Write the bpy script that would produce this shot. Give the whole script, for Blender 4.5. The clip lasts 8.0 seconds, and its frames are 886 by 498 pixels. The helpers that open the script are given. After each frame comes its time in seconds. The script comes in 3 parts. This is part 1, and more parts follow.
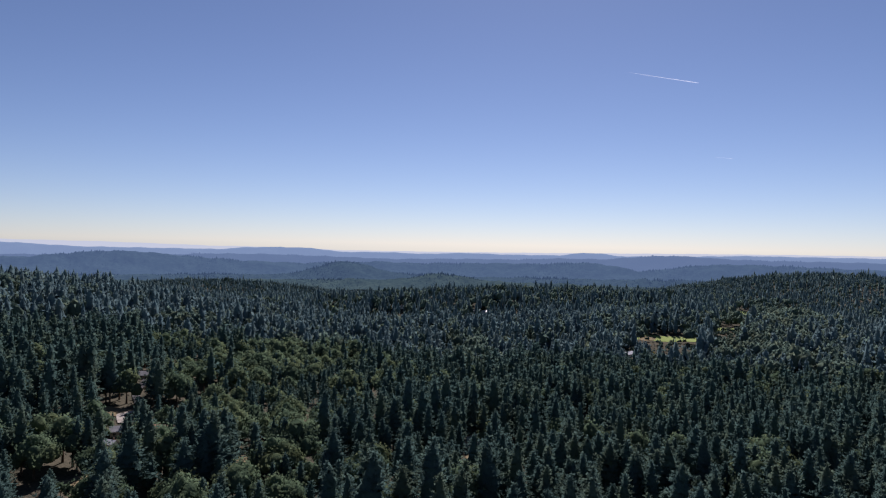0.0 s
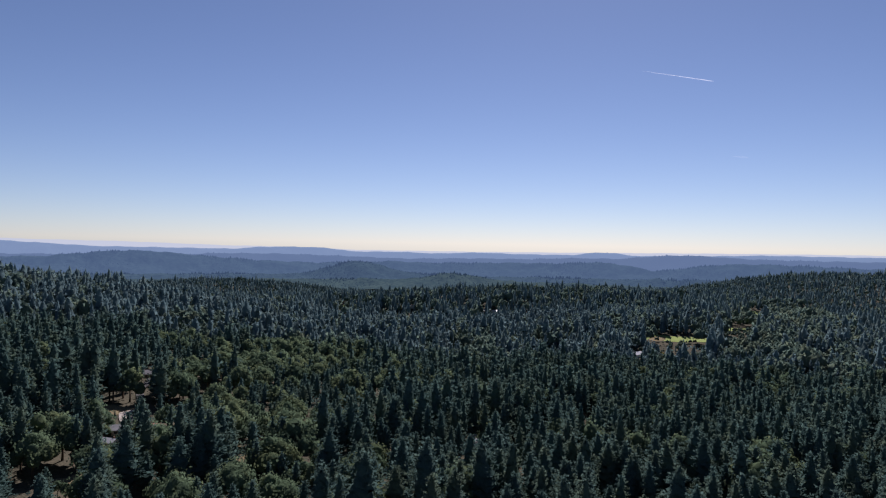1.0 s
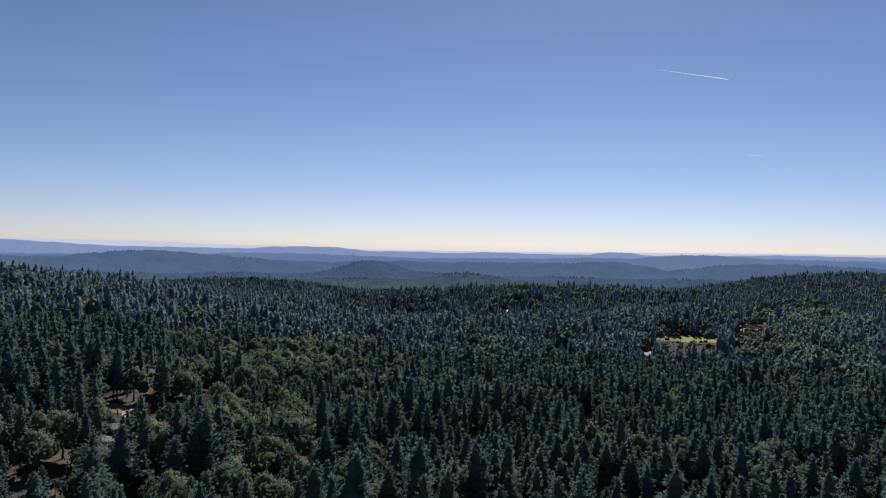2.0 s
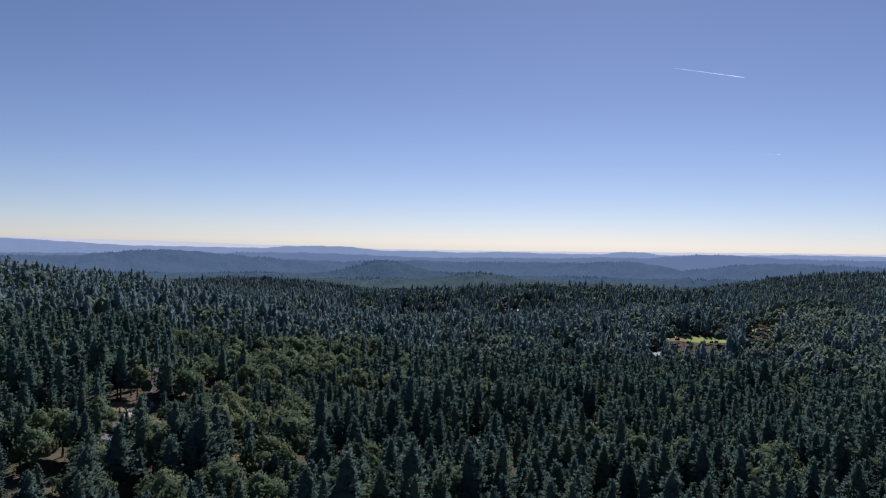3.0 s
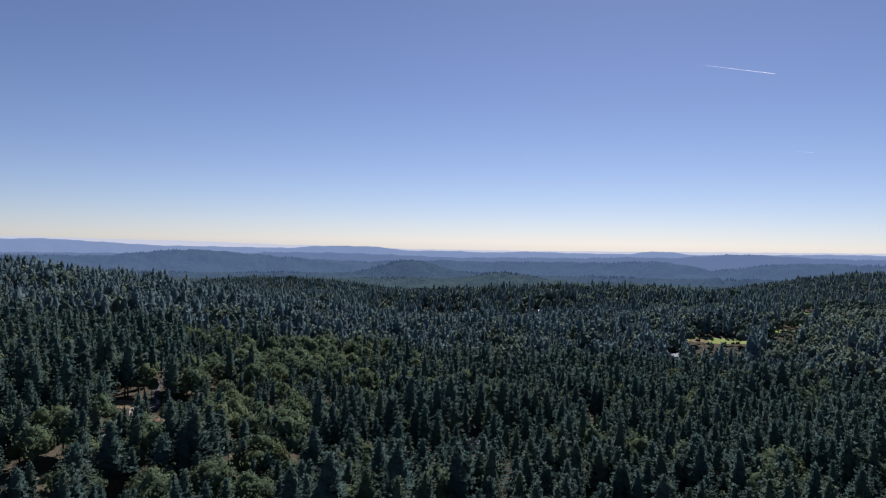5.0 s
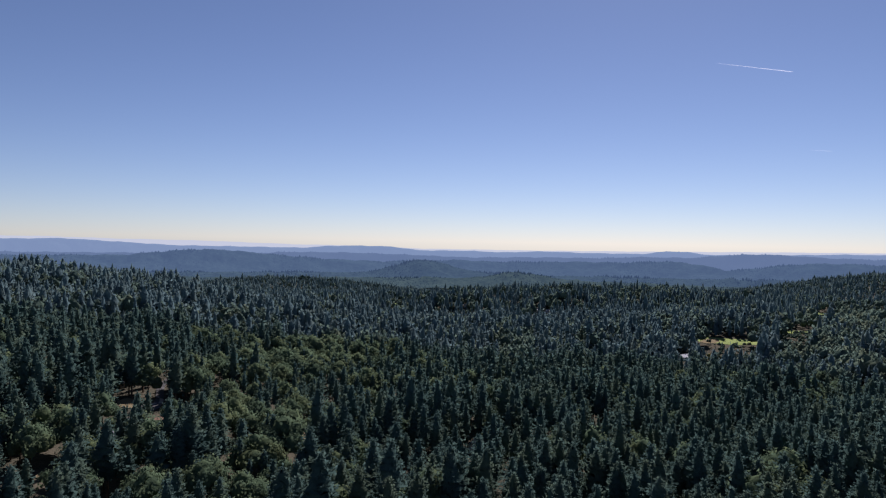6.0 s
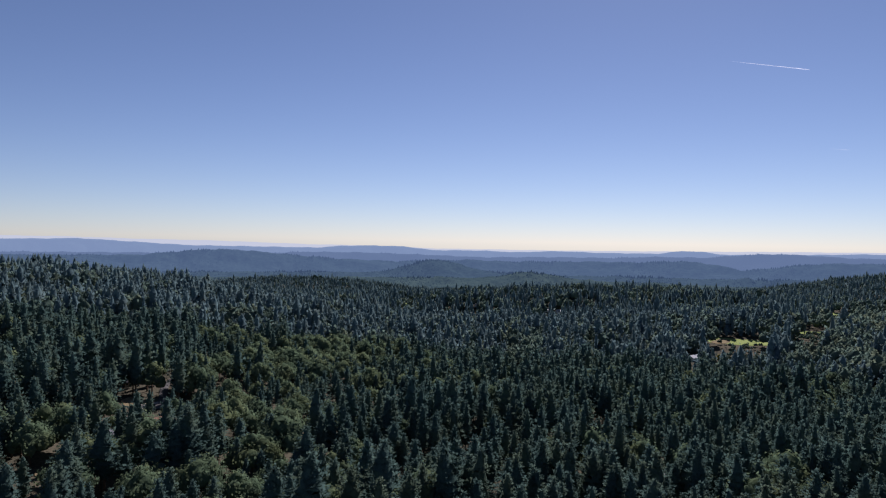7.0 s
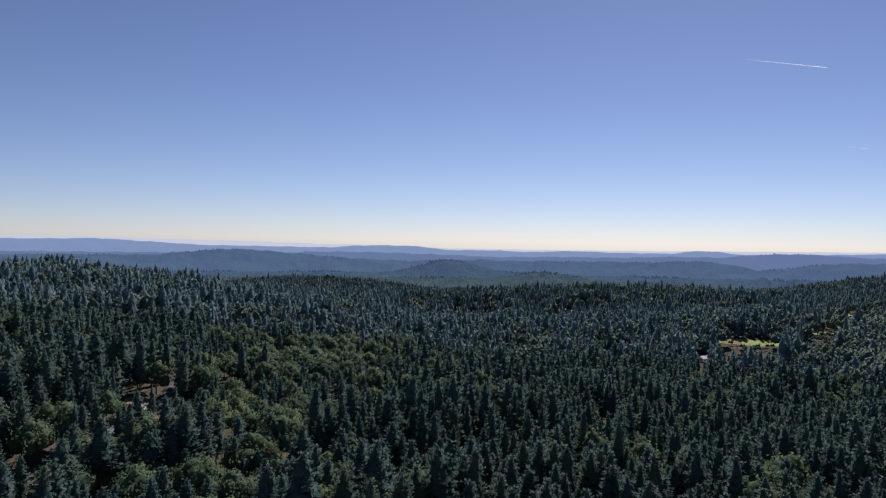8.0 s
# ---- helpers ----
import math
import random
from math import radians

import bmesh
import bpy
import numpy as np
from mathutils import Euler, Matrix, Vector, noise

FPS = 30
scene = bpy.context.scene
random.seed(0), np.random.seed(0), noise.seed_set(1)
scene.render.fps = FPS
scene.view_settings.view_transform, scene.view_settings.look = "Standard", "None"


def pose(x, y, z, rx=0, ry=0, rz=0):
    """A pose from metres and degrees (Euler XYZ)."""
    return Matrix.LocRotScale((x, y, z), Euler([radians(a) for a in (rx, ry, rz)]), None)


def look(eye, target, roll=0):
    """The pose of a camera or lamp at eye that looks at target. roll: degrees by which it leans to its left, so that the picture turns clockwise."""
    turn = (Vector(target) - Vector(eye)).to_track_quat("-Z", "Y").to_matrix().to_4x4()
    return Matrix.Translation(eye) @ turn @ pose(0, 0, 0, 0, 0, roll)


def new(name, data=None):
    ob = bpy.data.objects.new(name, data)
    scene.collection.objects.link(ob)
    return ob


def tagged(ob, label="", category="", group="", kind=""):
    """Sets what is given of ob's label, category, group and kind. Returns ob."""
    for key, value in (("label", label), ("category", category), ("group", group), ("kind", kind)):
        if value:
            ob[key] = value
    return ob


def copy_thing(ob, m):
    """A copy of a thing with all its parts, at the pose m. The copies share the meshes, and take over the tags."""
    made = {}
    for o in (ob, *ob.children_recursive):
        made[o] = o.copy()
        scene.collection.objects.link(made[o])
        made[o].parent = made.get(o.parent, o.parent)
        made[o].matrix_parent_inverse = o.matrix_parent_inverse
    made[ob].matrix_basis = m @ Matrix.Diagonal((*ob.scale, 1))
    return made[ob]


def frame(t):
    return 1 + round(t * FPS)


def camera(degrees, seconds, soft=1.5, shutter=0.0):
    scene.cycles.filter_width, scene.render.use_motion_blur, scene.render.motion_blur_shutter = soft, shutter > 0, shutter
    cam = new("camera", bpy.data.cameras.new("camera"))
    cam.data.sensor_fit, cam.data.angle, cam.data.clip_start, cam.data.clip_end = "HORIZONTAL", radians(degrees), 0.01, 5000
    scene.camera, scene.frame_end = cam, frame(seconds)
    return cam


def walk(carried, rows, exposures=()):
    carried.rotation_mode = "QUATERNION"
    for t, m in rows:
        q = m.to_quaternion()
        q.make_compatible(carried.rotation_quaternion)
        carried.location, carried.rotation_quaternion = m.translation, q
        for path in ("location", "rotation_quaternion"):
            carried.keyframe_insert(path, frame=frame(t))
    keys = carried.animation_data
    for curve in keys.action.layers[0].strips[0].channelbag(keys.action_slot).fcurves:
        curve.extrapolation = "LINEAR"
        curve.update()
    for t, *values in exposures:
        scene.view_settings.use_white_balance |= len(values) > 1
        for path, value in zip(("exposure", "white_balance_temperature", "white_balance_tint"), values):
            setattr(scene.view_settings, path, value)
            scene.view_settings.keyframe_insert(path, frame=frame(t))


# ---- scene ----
cam = camera(64.2, 8.0, soft=1.2)
METRES, EYE, TILT, LEAN, TURN = 60.0, 102.0, -0.4, -1.2, 0.0
ROWS = [
    (0.0, 0.0, 0.0, 0.0, 0.0, 0.0, -0.0),
    (0.5, 0.0606, 0.013, -0.001, 0.58, -0.01, 0.01),
    (1.0, 0.1206, 0.027, -0.0023, 1.13, -0.03, 0.01),
    (1.5, 0.181, 0.0415, -0.0033, 1.71, -0.04, 0.02),
    (3.0, 0.3644, 0.0895, -0.0063, 3.46, -0.09, 0.01),
    (3.5, 0.4241, 0.1062, -0.0078, 4.02, -0.1, 0.03),
    (4.0, 0.4833, 0.1236, -0.0089, 4.58, -0.11, 0.03),
    (4.5, 0.5428, 0.1418, -0.0109, 5.15, -0.1, 0.05),
    (6.0, 0.725, 0.1995, -0.0146, 6.93, -0.11, 0.05),
    (6.5, 0.7833, 0.2195, -0.0158, 7.5, -0.12, 0.06),
    (7.0, 0.8421, 0.24, -0.0171, 8.08, -0.12, 0.07),
    (7.5, 0.8997, 0.2614, -0.0182, 8.67, -0.13, 0.06),
    (8.0, 0.9577, 0.2836, -0.0192, 9.26, -0.13, 0.06),
]
EXPOSURE = 0.55
walk(cam, [(t, pose(0, 0, EYE, TILT, LEAN, TURN) @ pose(METRES * x, METRES * y, METRES * z, 90 + pitch, roll, yaw)) for t, x, y, z, yaw, pitch, roll in ROWS],
     exposures=[(0.0, EXPOSURE, 6400, 26), (8.0, EXPOSURE, 6400, 26)])

# ---- sky and sun ----
SUN_HEIGHT, SUN_BEARING = 40.0, 9.0     # degrees above the horizon, degrees to the right of straight ahead
world = bpy.data.worlds.new("sky")
scene.world = world
world.use_nodes = True
wt = world.node_tree
sky = wt.nodes.new("ShaderNodeTexSky")
sky.sky_type = "NISHITA"
sky.sun_disc = False
sky.sun_elevation, sky.sun_rotation = radians(SUN_HEIGHT), radians(SUN_BEARING)
sky.altitude, sky.air_density, sky.dust_density, sky.ozone_density = 300.0, 0.7, 0.12, 3.5
wt.nodes["Background"].inputs["Strength"].default_value = 0.052
wt.links.new(sky.outputs["Color"], wt.nodes["Background"].inputs["Color"])

sun = new("sun", bpy.data.lights.new("sun", "SUN"))
sun.data.energy, sun.data.angle, sun.data.color = 5.0, radians(0.55), (1.0, 0.975, 0.94)
sb, sh = radians(SUN_BEARING), radians(SUN_HEIGHT)
sun.matrix_world = look((math.sin(sb) * math.cos(sh) * 100, math.cos(sb) * math.cos(sh) * 100, math.sin(sh) * 100), (0, 0, 0))


# ---- materials ----
def node(tree, kind, **inputs):
    n = tree.nodes.new(kind)
    for key, value in inputs.items():
        n.inputs[key.replace("_", " ")].default_value = value
    return n


def mottled(name, dark, light, grain, patch, rough=0.8, bump=0.0, spread=0.0, see_through=0.0, haze_glow=None, accent=None, island=0.0, gloss=None):
    """A surface whose colour wanders between dark and light at two scales; grain and patch are lengths in metres."""
    mat = bpy.data.materials.new(name)
    mat.use_nodes = True
    t = mat.node_tree
    bsdf = t.nodes["Principled BSDF"]
    bsdf.inputs["Roughness"].default_value = rough
    bsdf.inputs["Specular IOR Level"].default_value = gloss if gloss is not None else 0.5 if rough < 0.5 else 0.01
    geo = t.nodes.new("ShaderNodeNewGeometry")
    fine = node(t, "ShaderNodeTexNoise", Scale=1.0 / grain, Detail=3.0, Roughness=0.6)
    broad = node(t, "ShaderNodeTexNoise", Scale=1.0 / patch, Detail=2.0, Roughness=0.55)
    for n in (fine, broad):
        t.links.new(geo.outputs["Position"], n.inputs["Vector"])
    both = node(t, "ShaderNodeMath")
    both.operation = "MULTIPLY_ADD"
    both.inputs[1].default_value = 1.8
    t.links.new(fine.outputs["Fac"], both.inputs[0])
    t.links.new(broad.outputs["Fac"], both.inputs[2])
    fac = both.outputs[0]
    if spread:
        info = t.nodes.new("ShaderNodeObjectInfo")
        own = node(t, "ShaderNodeMath")
        own.operation = "MULTIPLY_ADD"
        own.inputs[1].default_value = spread
        t.links.new(info.outputs["Random"], own.inputs[0])
        t.links.new(fac, own.inputs[2])
        fac = own.outputs[0]
    if island:
        each = node(t, "ShaderNodeMath")
        each.operation = "MULTIPLY_ADD"
        each.inputs[1].default_value = island
        t.links.new(geo.outputs["Random Per Island"], each.inputs[0])
        t.links.new(fac, each.inputs[2])
        fac = each.outputs[0]
    rng = node(t, "ShaderNodeMapRange")
    rng.inputs["From Min"].default_value, rng.inputs["From Max"].default_value = 1.08, 1.72 + spread + island
    t.links.new(fac, rng.inputs["Value"])
    mix = t.nodes.new("ShaderNodeMix")
    mix.data_type = "RGBA"
    mix.inputs["A"].default_value, mix.inputs["B"].default_value = (*dark, 1), (*light, 1)
    t.links.new(rng.outputs["Result"], mix.inputs["Factor"])
    tone = mix.outputs["Result"]
    if accent:
        stand_noise = node(t, "ShaderNodeTexNoise", Scale=1.0 / 13.0, Detail=1.0)
        shift = t.nodes.new("ShaderNodeVectorMath")
        shift.inputs[1].default_value = (311.0, 97.0, 0.0)
        t.links.new(geo.outputs["Position"], shift.inputs[0])
        t.links.new(shift.outputs["Vector"], stand_noise.inputs["Vector"])
        part_of = node(t, "ShaderNodeMapRange")
        for key, value in (("From Min", 0.47), ("From Max", 0.68), ("To Max", 0.75)):
            part_of.inputs[key].default_value = value
        t.links.new(stand_noise.outputs["Fac"], part_of.inputs["Value"])
        second = t.nodes.new("ShaderNodeMix")
        second.data_type = "RGBA"
        second.inputs["B"].default_value = (*accent, 1)
        t.links.new(part_of.outputs["Result"], second.inputs["Factor"])
        t.links.new(tone, second.inputs["A"])
        tone = second.outputs["Result"]
    t.links.new(tone, bsdf.inputs["Base Color"])
    if bump:
        b = node(t, "ShaderNodeBump", Strength=0.9, Distance=bump)
        t.links.new(fine.outputs["Fac"], b.inputs["Height"])
        t.links.new(b.outputs["Normal"], bsdf.inputs["Normal"])
    if see_through:
        leaf = t.nodes.new("ShaderNodeBsdfTranslucent")
        t.links.new(tone, leaf.inputs["Color"])
        blend = node(t, "ShaderNodeMixShader", Fac=see_through)
        t.links.new(bsdf.outputs["BSDF"], blend.inputs[1])
        t.links.new(leaf.outputs["BSDF"], blend.inputs[2])
        t.links.new(blend.outputs["Shader"], t.nodes["Material Output"].inputs["Surface"])
    # emission that stands in for aerial haze on the distant ridges
    if haze_glow:
        bsdf.inputs["Emission Color"].default_value = (*haze_glow, 1)
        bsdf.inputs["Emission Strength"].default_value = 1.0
    return mat


NEEDLES = mottled("pine needles", (0.046, 0.086, 0.077), (0.092, 0.154, 0.138), 0.6, 12.0, 0.8, 0.3, spread=0.4, see_through=0.5, accent=(0.098, 0.134, 0.090), island=0.4, gloss=0.0)
OAK_LEAVES = mottled("oak leaves", (0.064, 0.102, 0.066), (0.122, 0.176, 0.104), 0.8, 12.0, 0.8, 0.3, spread=0.4, see_through=0.5, accent=(0.144, 0.176, 0.086), island=0.3, gloss=0.0)
# far foliage: paler, bluer copies of the two above, with haze painted into the colour
HAZED_NEEDLES = mottled("pine needles with painted haze", (0.080, 0.130, 0.142), (0.132, 0.205, 0.215), 1.5, 14.0, 0.8, 0.3, see_through=0.5, accent=(0.122, 0.164, 0.150), island=0.1, gloss=0.0)
HAZED_OAK_LEAVES = mottled("oak leaves with painted haze", (0.078, 0.123, 0.106), (0.134, 0.196, 0.152), 1.5, 14.0, 0.8, 0.3, see_through=0.5, accent=(0.140, 0.168, 0.108), island=0.1, gloss=0.0)
GOLD_LEAVES = mottled("golden leaves", (0.14, 0.13, 0.035), (0.26, 0.22, 0.06), 1.2, 12.0, 0.55, see_through=0.25)
BARK = mottled("bark", (0.07, 0.05, 0.036), (0.15, 0.11, 0.08), 0.25, 2.0, 0.9, 0.05)
FOREST_FLOOR = mottled("forest floor", (0.036, 0.037, 0.027), (0.092, 0.082, 0.058), 1.2, 22.0, 0.95, 0.1)
LAWN = mottled("mown grass", (0.13, 0.175, 0.05), (0.22, 0.27, 0.09), 2.0, 25.0, 0.85, 0.05)
DRY_GRASS = mottled("dry grass", (0.10, 0.082, 0.050), (0.21, 0.17, 0.10), 0.8, 9.0, 0.9, 0.05)
ASPHALT = mottled("asphalt", (0.05, 0.05, 0.05), (0.10, 0.10, 0.098), 0.3, 6.0, 0.85, 0.01)
GRAVEL = mottled("pale gravel", (0.22, 0.20, 0.17), (0.36, 0.33, 0.29), 0.4, 5.0, 0.9, 0.02)
ROOF_GREY = mottled("grey shingles", (0.16, 0.165, 0.17), (0.28, 0.28, 0.285), 0.3, 3.0, 0.8, 0.02)
ROOF_BROWN = mottled("brown shingles", (0.14, 0.09, 0.065), (0.24, 0.16, 0.12), 0.3, 3.0, 0.85, 0.02)
ROOF_METAL = mottled("pale metal roof", (0.30, 0.31, 0.32), (0.44, 0.45, 0.46), 0.5, 3.0, 0.4)
WALL_WHITE = mottled("white boards", (0.62, 0.6, 0.56), (0.78, 0.77, 0.74), 0.4, 3.0, 0.7, 0.01)
WALL_TAN = mottled("tan boards", (0.3, 0.24, 0.17), (0.42, 0.35, 0.26), 0.4, 3.0, 0.8, 0.01)
DOOR_PAINT = mottled("door paint", (0.08, 0.05, 0.035), (0.13, 0.08, 0.055), 0.3, 2.0, 0.6)
PANE = mottled("window glass", (0.02, 0.022, 0.025), (0.03, 0.033, 0.036), 0.4, 2.0, 0.08)


# ---- meshes from arrays ----
def put(name, verts, faces, mats, parent=None, index=None, smooth=False):
    """One mesh object of triangles."""
    me = bpy.data.meshes.new(name)
    verts, faces = np.asarray(verts, np.float32), np.asarray(faces, np.int32)
    lie, verts = (verts[:, 3:], np.ascontiguousarray(verts[:, :3])) if verts.shape[1] == 6 else (None, verts)
    me.vertices.add(len(verts))
    me.vertices.foreach_set("co", verts.ravel())
    me.loops.add(faces.size)
    me.loops.foreach_set("vertex_index", faces.ravel())
    me.polygons.add(len(faces))
    me.polygons.foreach_set("loop_start", np.arange(0, faces.size, 3, dtype=np.int32))
    for m in mats:
        me.materials.append(m)
    if index is not None:
        me.polygons.foreach_set("material_index", np.asarray(index, np.int32))
    me.polygons.foreach_set("use_smooth", np.full(len(faces), smooth or lie is not None))
    me.update(calc_edges=True)
    if lie is not None:
        me.attributes.new("custom_normal", "FLOAT_VECTOR", "POINT").data.foreach_set("vector", np.ascontiguousarray(lie).ravel())
    ob = new(name, me)
    ob.parent = parent
    return ob


def grid_faces(rows, cols):
    a = (np.arange(rows - 1)[:, None] * cols + np.arange(cols - 1)[None, :]).ravel()
    return np.concatenate([np.stack([a, a + 1, a + cols + 1], 1), np.stack([a, a + cols + 1, a + cols], 1)])


def join(pieces):
    """Joins (verts, faces, index) triples into one."""
    verts, faces, index, n = [], [], [], 0
    for v, f, i in pieces:
        verts.append(v), faces.append(f + n), index.append(i)
        n += len(v)
    return np.concatenate(verts), np.concatenate(faces), np.concatenate(index)


# ---- the lie of the land ----
HILLS = [  # x, y, spread x, spread y, height
    (-570, 880, 330, 330, 55), (-200, 450, 260, 200, 13), (0, 350, 300, 200, -15), (300, 1020, 330, 260, 12), (0, 1225, 250, 135, -50),
    (190, 1640, 420, 240, 18), (-700, 2350, 450, 300, 60), (-250, 1900, 350, 350, -46), (1150, 2300, 450, 450, 122), (900, 1250, 350, 350, -48),
    (500, 600, 300, 250, -12), (-420, 560, 250, 200, -6), (700, 2300, 400, 400, -49), (-300, 1100, 300, 250, -34), (-30, 750, 300, 200, -36),
    (-800, 1500, 350, 300, -32), (-100, 2500, 450, 300, -48), (480, 1900, 250, 250, -22), (-1500, 2000, 500, 400, -52),
]


def land(x, y):
    x, y = np.asarray(x, float), np.asarray(y, float)
    s = np.clip((np.hypot(x, y) - 1500) / 1500, 0, 1)
    z = 4 - 108 * s * s * (3 - 2 * s)
    for a, b, sa, sb_, h in HILLS:
        z = z + h * np.exp(-((x - a) / sa) ** 2 / 2 - ((y - b) / sb_) ** 2 / 2)
    return z


def build_ground():
    bearing = np.radians(np.concatenate([np.arange(-50, 42, 0.8), np.arange(42, 310.1, 4)]))
    radius = np.concatenate([[0.5], np.geomspace(40, 4985, 150)])
    r, a = np.meshgrid(radius, bearing, indexing="ij")
    x, y = r * np.sin(a), r * np.cos(a)
    v = np.stack([x, y, land(x, y)], -1).reshape(-1, 3)
    ob = put("ground", v, grid_faces(len(radius), len(bearing))[:, ::-1], [FOREST_FLOOR], smooth=True)
    return tagged(ob, "brown needle-strewn forest floor over rolling foothills", "ground", kind="structure")


build_ground()


def wander(x, steps, seed):
    """Smooth one-dimensional noise made of a few sines."""
    g = np.random.default_rng(seed)
    out = np.zeros_like(x)
    for k in range(steps):
        out += np.sin(x * 2.1 ** k * g.uniform(0.8, 1.2) + g.uniform(0, 6.3)) * 0.55 ** k
    return out


# ---- distant ridges, out to the horizon ----
def spiky_cones(x, y, z, height, width, sides, seed):
    """Small jagged conifers, one cone each."""
    g = np.random.default_rng(seed)
    n = len(x)
    a = np.arange(sides) / sides * 2 * np.pi + g.uniform(0, 6.3, (n, 1))
    rad = width[:, None] * g.uniform(0.6, 1.15, (n, sides))
    low = z[:, None] + height[:, None] * g.uniform(-0.1, 0.2, (n, sides))
    rim = np.stack([x[:, None] + rad * np.cos(a), y[:, None] + rad * np.sin(a), low], -1)
    tip = np.stack([x, y, z + height], -1)[:, None]
    v = np.concatenate([tip, rim], 1).reshape(-1, 3)
    k = np.arange(sides)
    f = np.stack([np.zeros(sides, int), 1 + k, 1 + (k + 1) % sides], 1)
    f = (f[None] + (np.arange(n) * (sides + 1))[:, None, None]).reshape(-1, 3)
    return v, f


def distant_ridge(radius, hills, floor, dark, light, haze_glow, seed, label, trees=0, tree_height=14.0, rough=1.0, depth=420.0):
    """A long wooded ridge: hills are (bearing in degrees, height of the crest there). Its haze is put in as emission.
    """
    bearing = np.arange(-50, 42, 0.09)
    fine = np.interp(bearing, [b for b, _ in hills], [top for _, top in hills])
    kernel = np.exp(-np.linspace(-2, 2, 15) ** 2)
    crest = np.convolve(np.pad(fine, 7, mode="edge"), kernel / kernel.sum(), mode="valid") - floor + rough * wander(bearing * 2.3, 7, seed)
    off = np.concatenate([np.linspace(-1, 0, 16), [0.25, 0.6]])
    rise = np.where(off <= 0, (1 + off) ** 1.25, 1 - 0.9 * off)
    o, b = np.meshgrid(off, np.radians(bearing), indexing="ij")
    spur = np.array([noise.fractal((radius * b_ / 150, o_ * depth / 190, seed), 0.9, 2.2, 4) for o_, b_ in zip(o.ravel(), b.ravel())]).reshape(o.shape)
    z = floor + crest[None] * rise[:, None] + 26 * spur * np.clip(-o * 4, 0, 1) * np.clip(1.2 + o, 0, 1)
    r = radius + o * depth
    v = np.stack([r * np.sin(b), r * np.cos(b), z], -1).reshape(-1, 3)
    # slope and conifers share one material, its haze painted as emission
    mat = mottled("woods with haze emission", dark, light, 24.0, 160.0, 1.0, 4.0, haze_glow=haze_glow, gloss=0.0)
    pieces = [(v, grid_faces(len(off), len(bearing))[:, ::-1], np.zeros(1))]
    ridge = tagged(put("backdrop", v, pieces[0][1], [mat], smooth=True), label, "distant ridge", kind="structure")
    if trees:
        g = np.random.default_rng(seed)
        i = g.integers(0, len(bearing), trees)
        j = (15 * (1 - g.uniform(0, 1, trees) ** 1.6)).clip(0, 15)
        j0 = np.minimum(j.astype(int), 14)
        t = j - j0
        at = v.reshape(len(off), len(bearing), 3)
        q = at[j0, i] * (1 - t)[:, None] + at[j0 + 1, i] * t[:, None]
        hh = tree_height * g.uniform(0.35, 1.15, trees) * (0.75 + 0.4 * np.sin(bearing[i] * 0.7 + seed)) * np.where(j > 13.8, 1.0, 0.55)
        cv, cf = spiky_cones(q[:, 0] + g.normal(0, 4, trees), q[:, 1], q[:, 2] - 1.5, hh, hh * 0.26 + 1.2, 5, seed)
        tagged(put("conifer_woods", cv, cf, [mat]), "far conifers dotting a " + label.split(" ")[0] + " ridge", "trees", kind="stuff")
    return ridge


# the last colour of each ridge is painted haze, brighter the farther it stands
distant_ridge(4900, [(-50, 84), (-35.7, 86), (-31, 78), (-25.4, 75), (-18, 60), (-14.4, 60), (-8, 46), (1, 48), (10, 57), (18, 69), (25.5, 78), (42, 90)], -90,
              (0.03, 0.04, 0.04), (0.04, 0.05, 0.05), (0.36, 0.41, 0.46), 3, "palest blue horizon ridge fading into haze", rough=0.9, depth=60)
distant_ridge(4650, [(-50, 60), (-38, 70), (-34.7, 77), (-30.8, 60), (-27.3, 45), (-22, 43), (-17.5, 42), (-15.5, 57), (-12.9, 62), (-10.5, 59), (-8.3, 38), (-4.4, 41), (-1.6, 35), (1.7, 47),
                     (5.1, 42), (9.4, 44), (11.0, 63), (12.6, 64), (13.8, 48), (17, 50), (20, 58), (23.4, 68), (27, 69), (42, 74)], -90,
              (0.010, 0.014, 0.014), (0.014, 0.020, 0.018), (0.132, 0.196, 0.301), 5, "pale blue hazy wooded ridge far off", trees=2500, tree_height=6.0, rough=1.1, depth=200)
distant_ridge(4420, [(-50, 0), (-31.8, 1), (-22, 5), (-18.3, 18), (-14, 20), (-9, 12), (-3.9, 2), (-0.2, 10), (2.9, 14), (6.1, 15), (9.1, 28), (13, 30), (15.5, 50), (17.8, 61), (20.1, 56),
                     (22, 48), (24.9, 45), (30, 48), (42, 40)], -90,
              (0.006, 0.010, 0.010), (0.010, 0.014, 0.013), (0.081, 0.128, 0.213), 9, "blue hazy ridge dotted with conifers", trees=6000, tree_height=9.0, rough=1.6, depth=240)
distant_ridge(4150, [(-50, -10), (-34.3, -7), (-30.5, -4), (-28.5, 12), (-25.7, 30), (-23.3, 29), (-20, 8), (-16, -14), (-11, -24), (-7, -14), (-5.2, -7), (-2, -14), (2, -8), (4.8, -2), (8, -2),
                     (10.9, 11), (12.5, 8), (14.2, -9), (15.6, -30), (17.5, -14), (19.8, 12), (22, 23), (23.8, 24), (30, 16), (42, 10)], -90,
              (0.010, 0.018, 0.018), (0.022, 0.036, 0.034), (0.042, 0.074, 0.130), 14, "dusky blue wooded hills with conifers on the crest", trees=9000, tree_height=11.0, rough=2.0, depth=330)
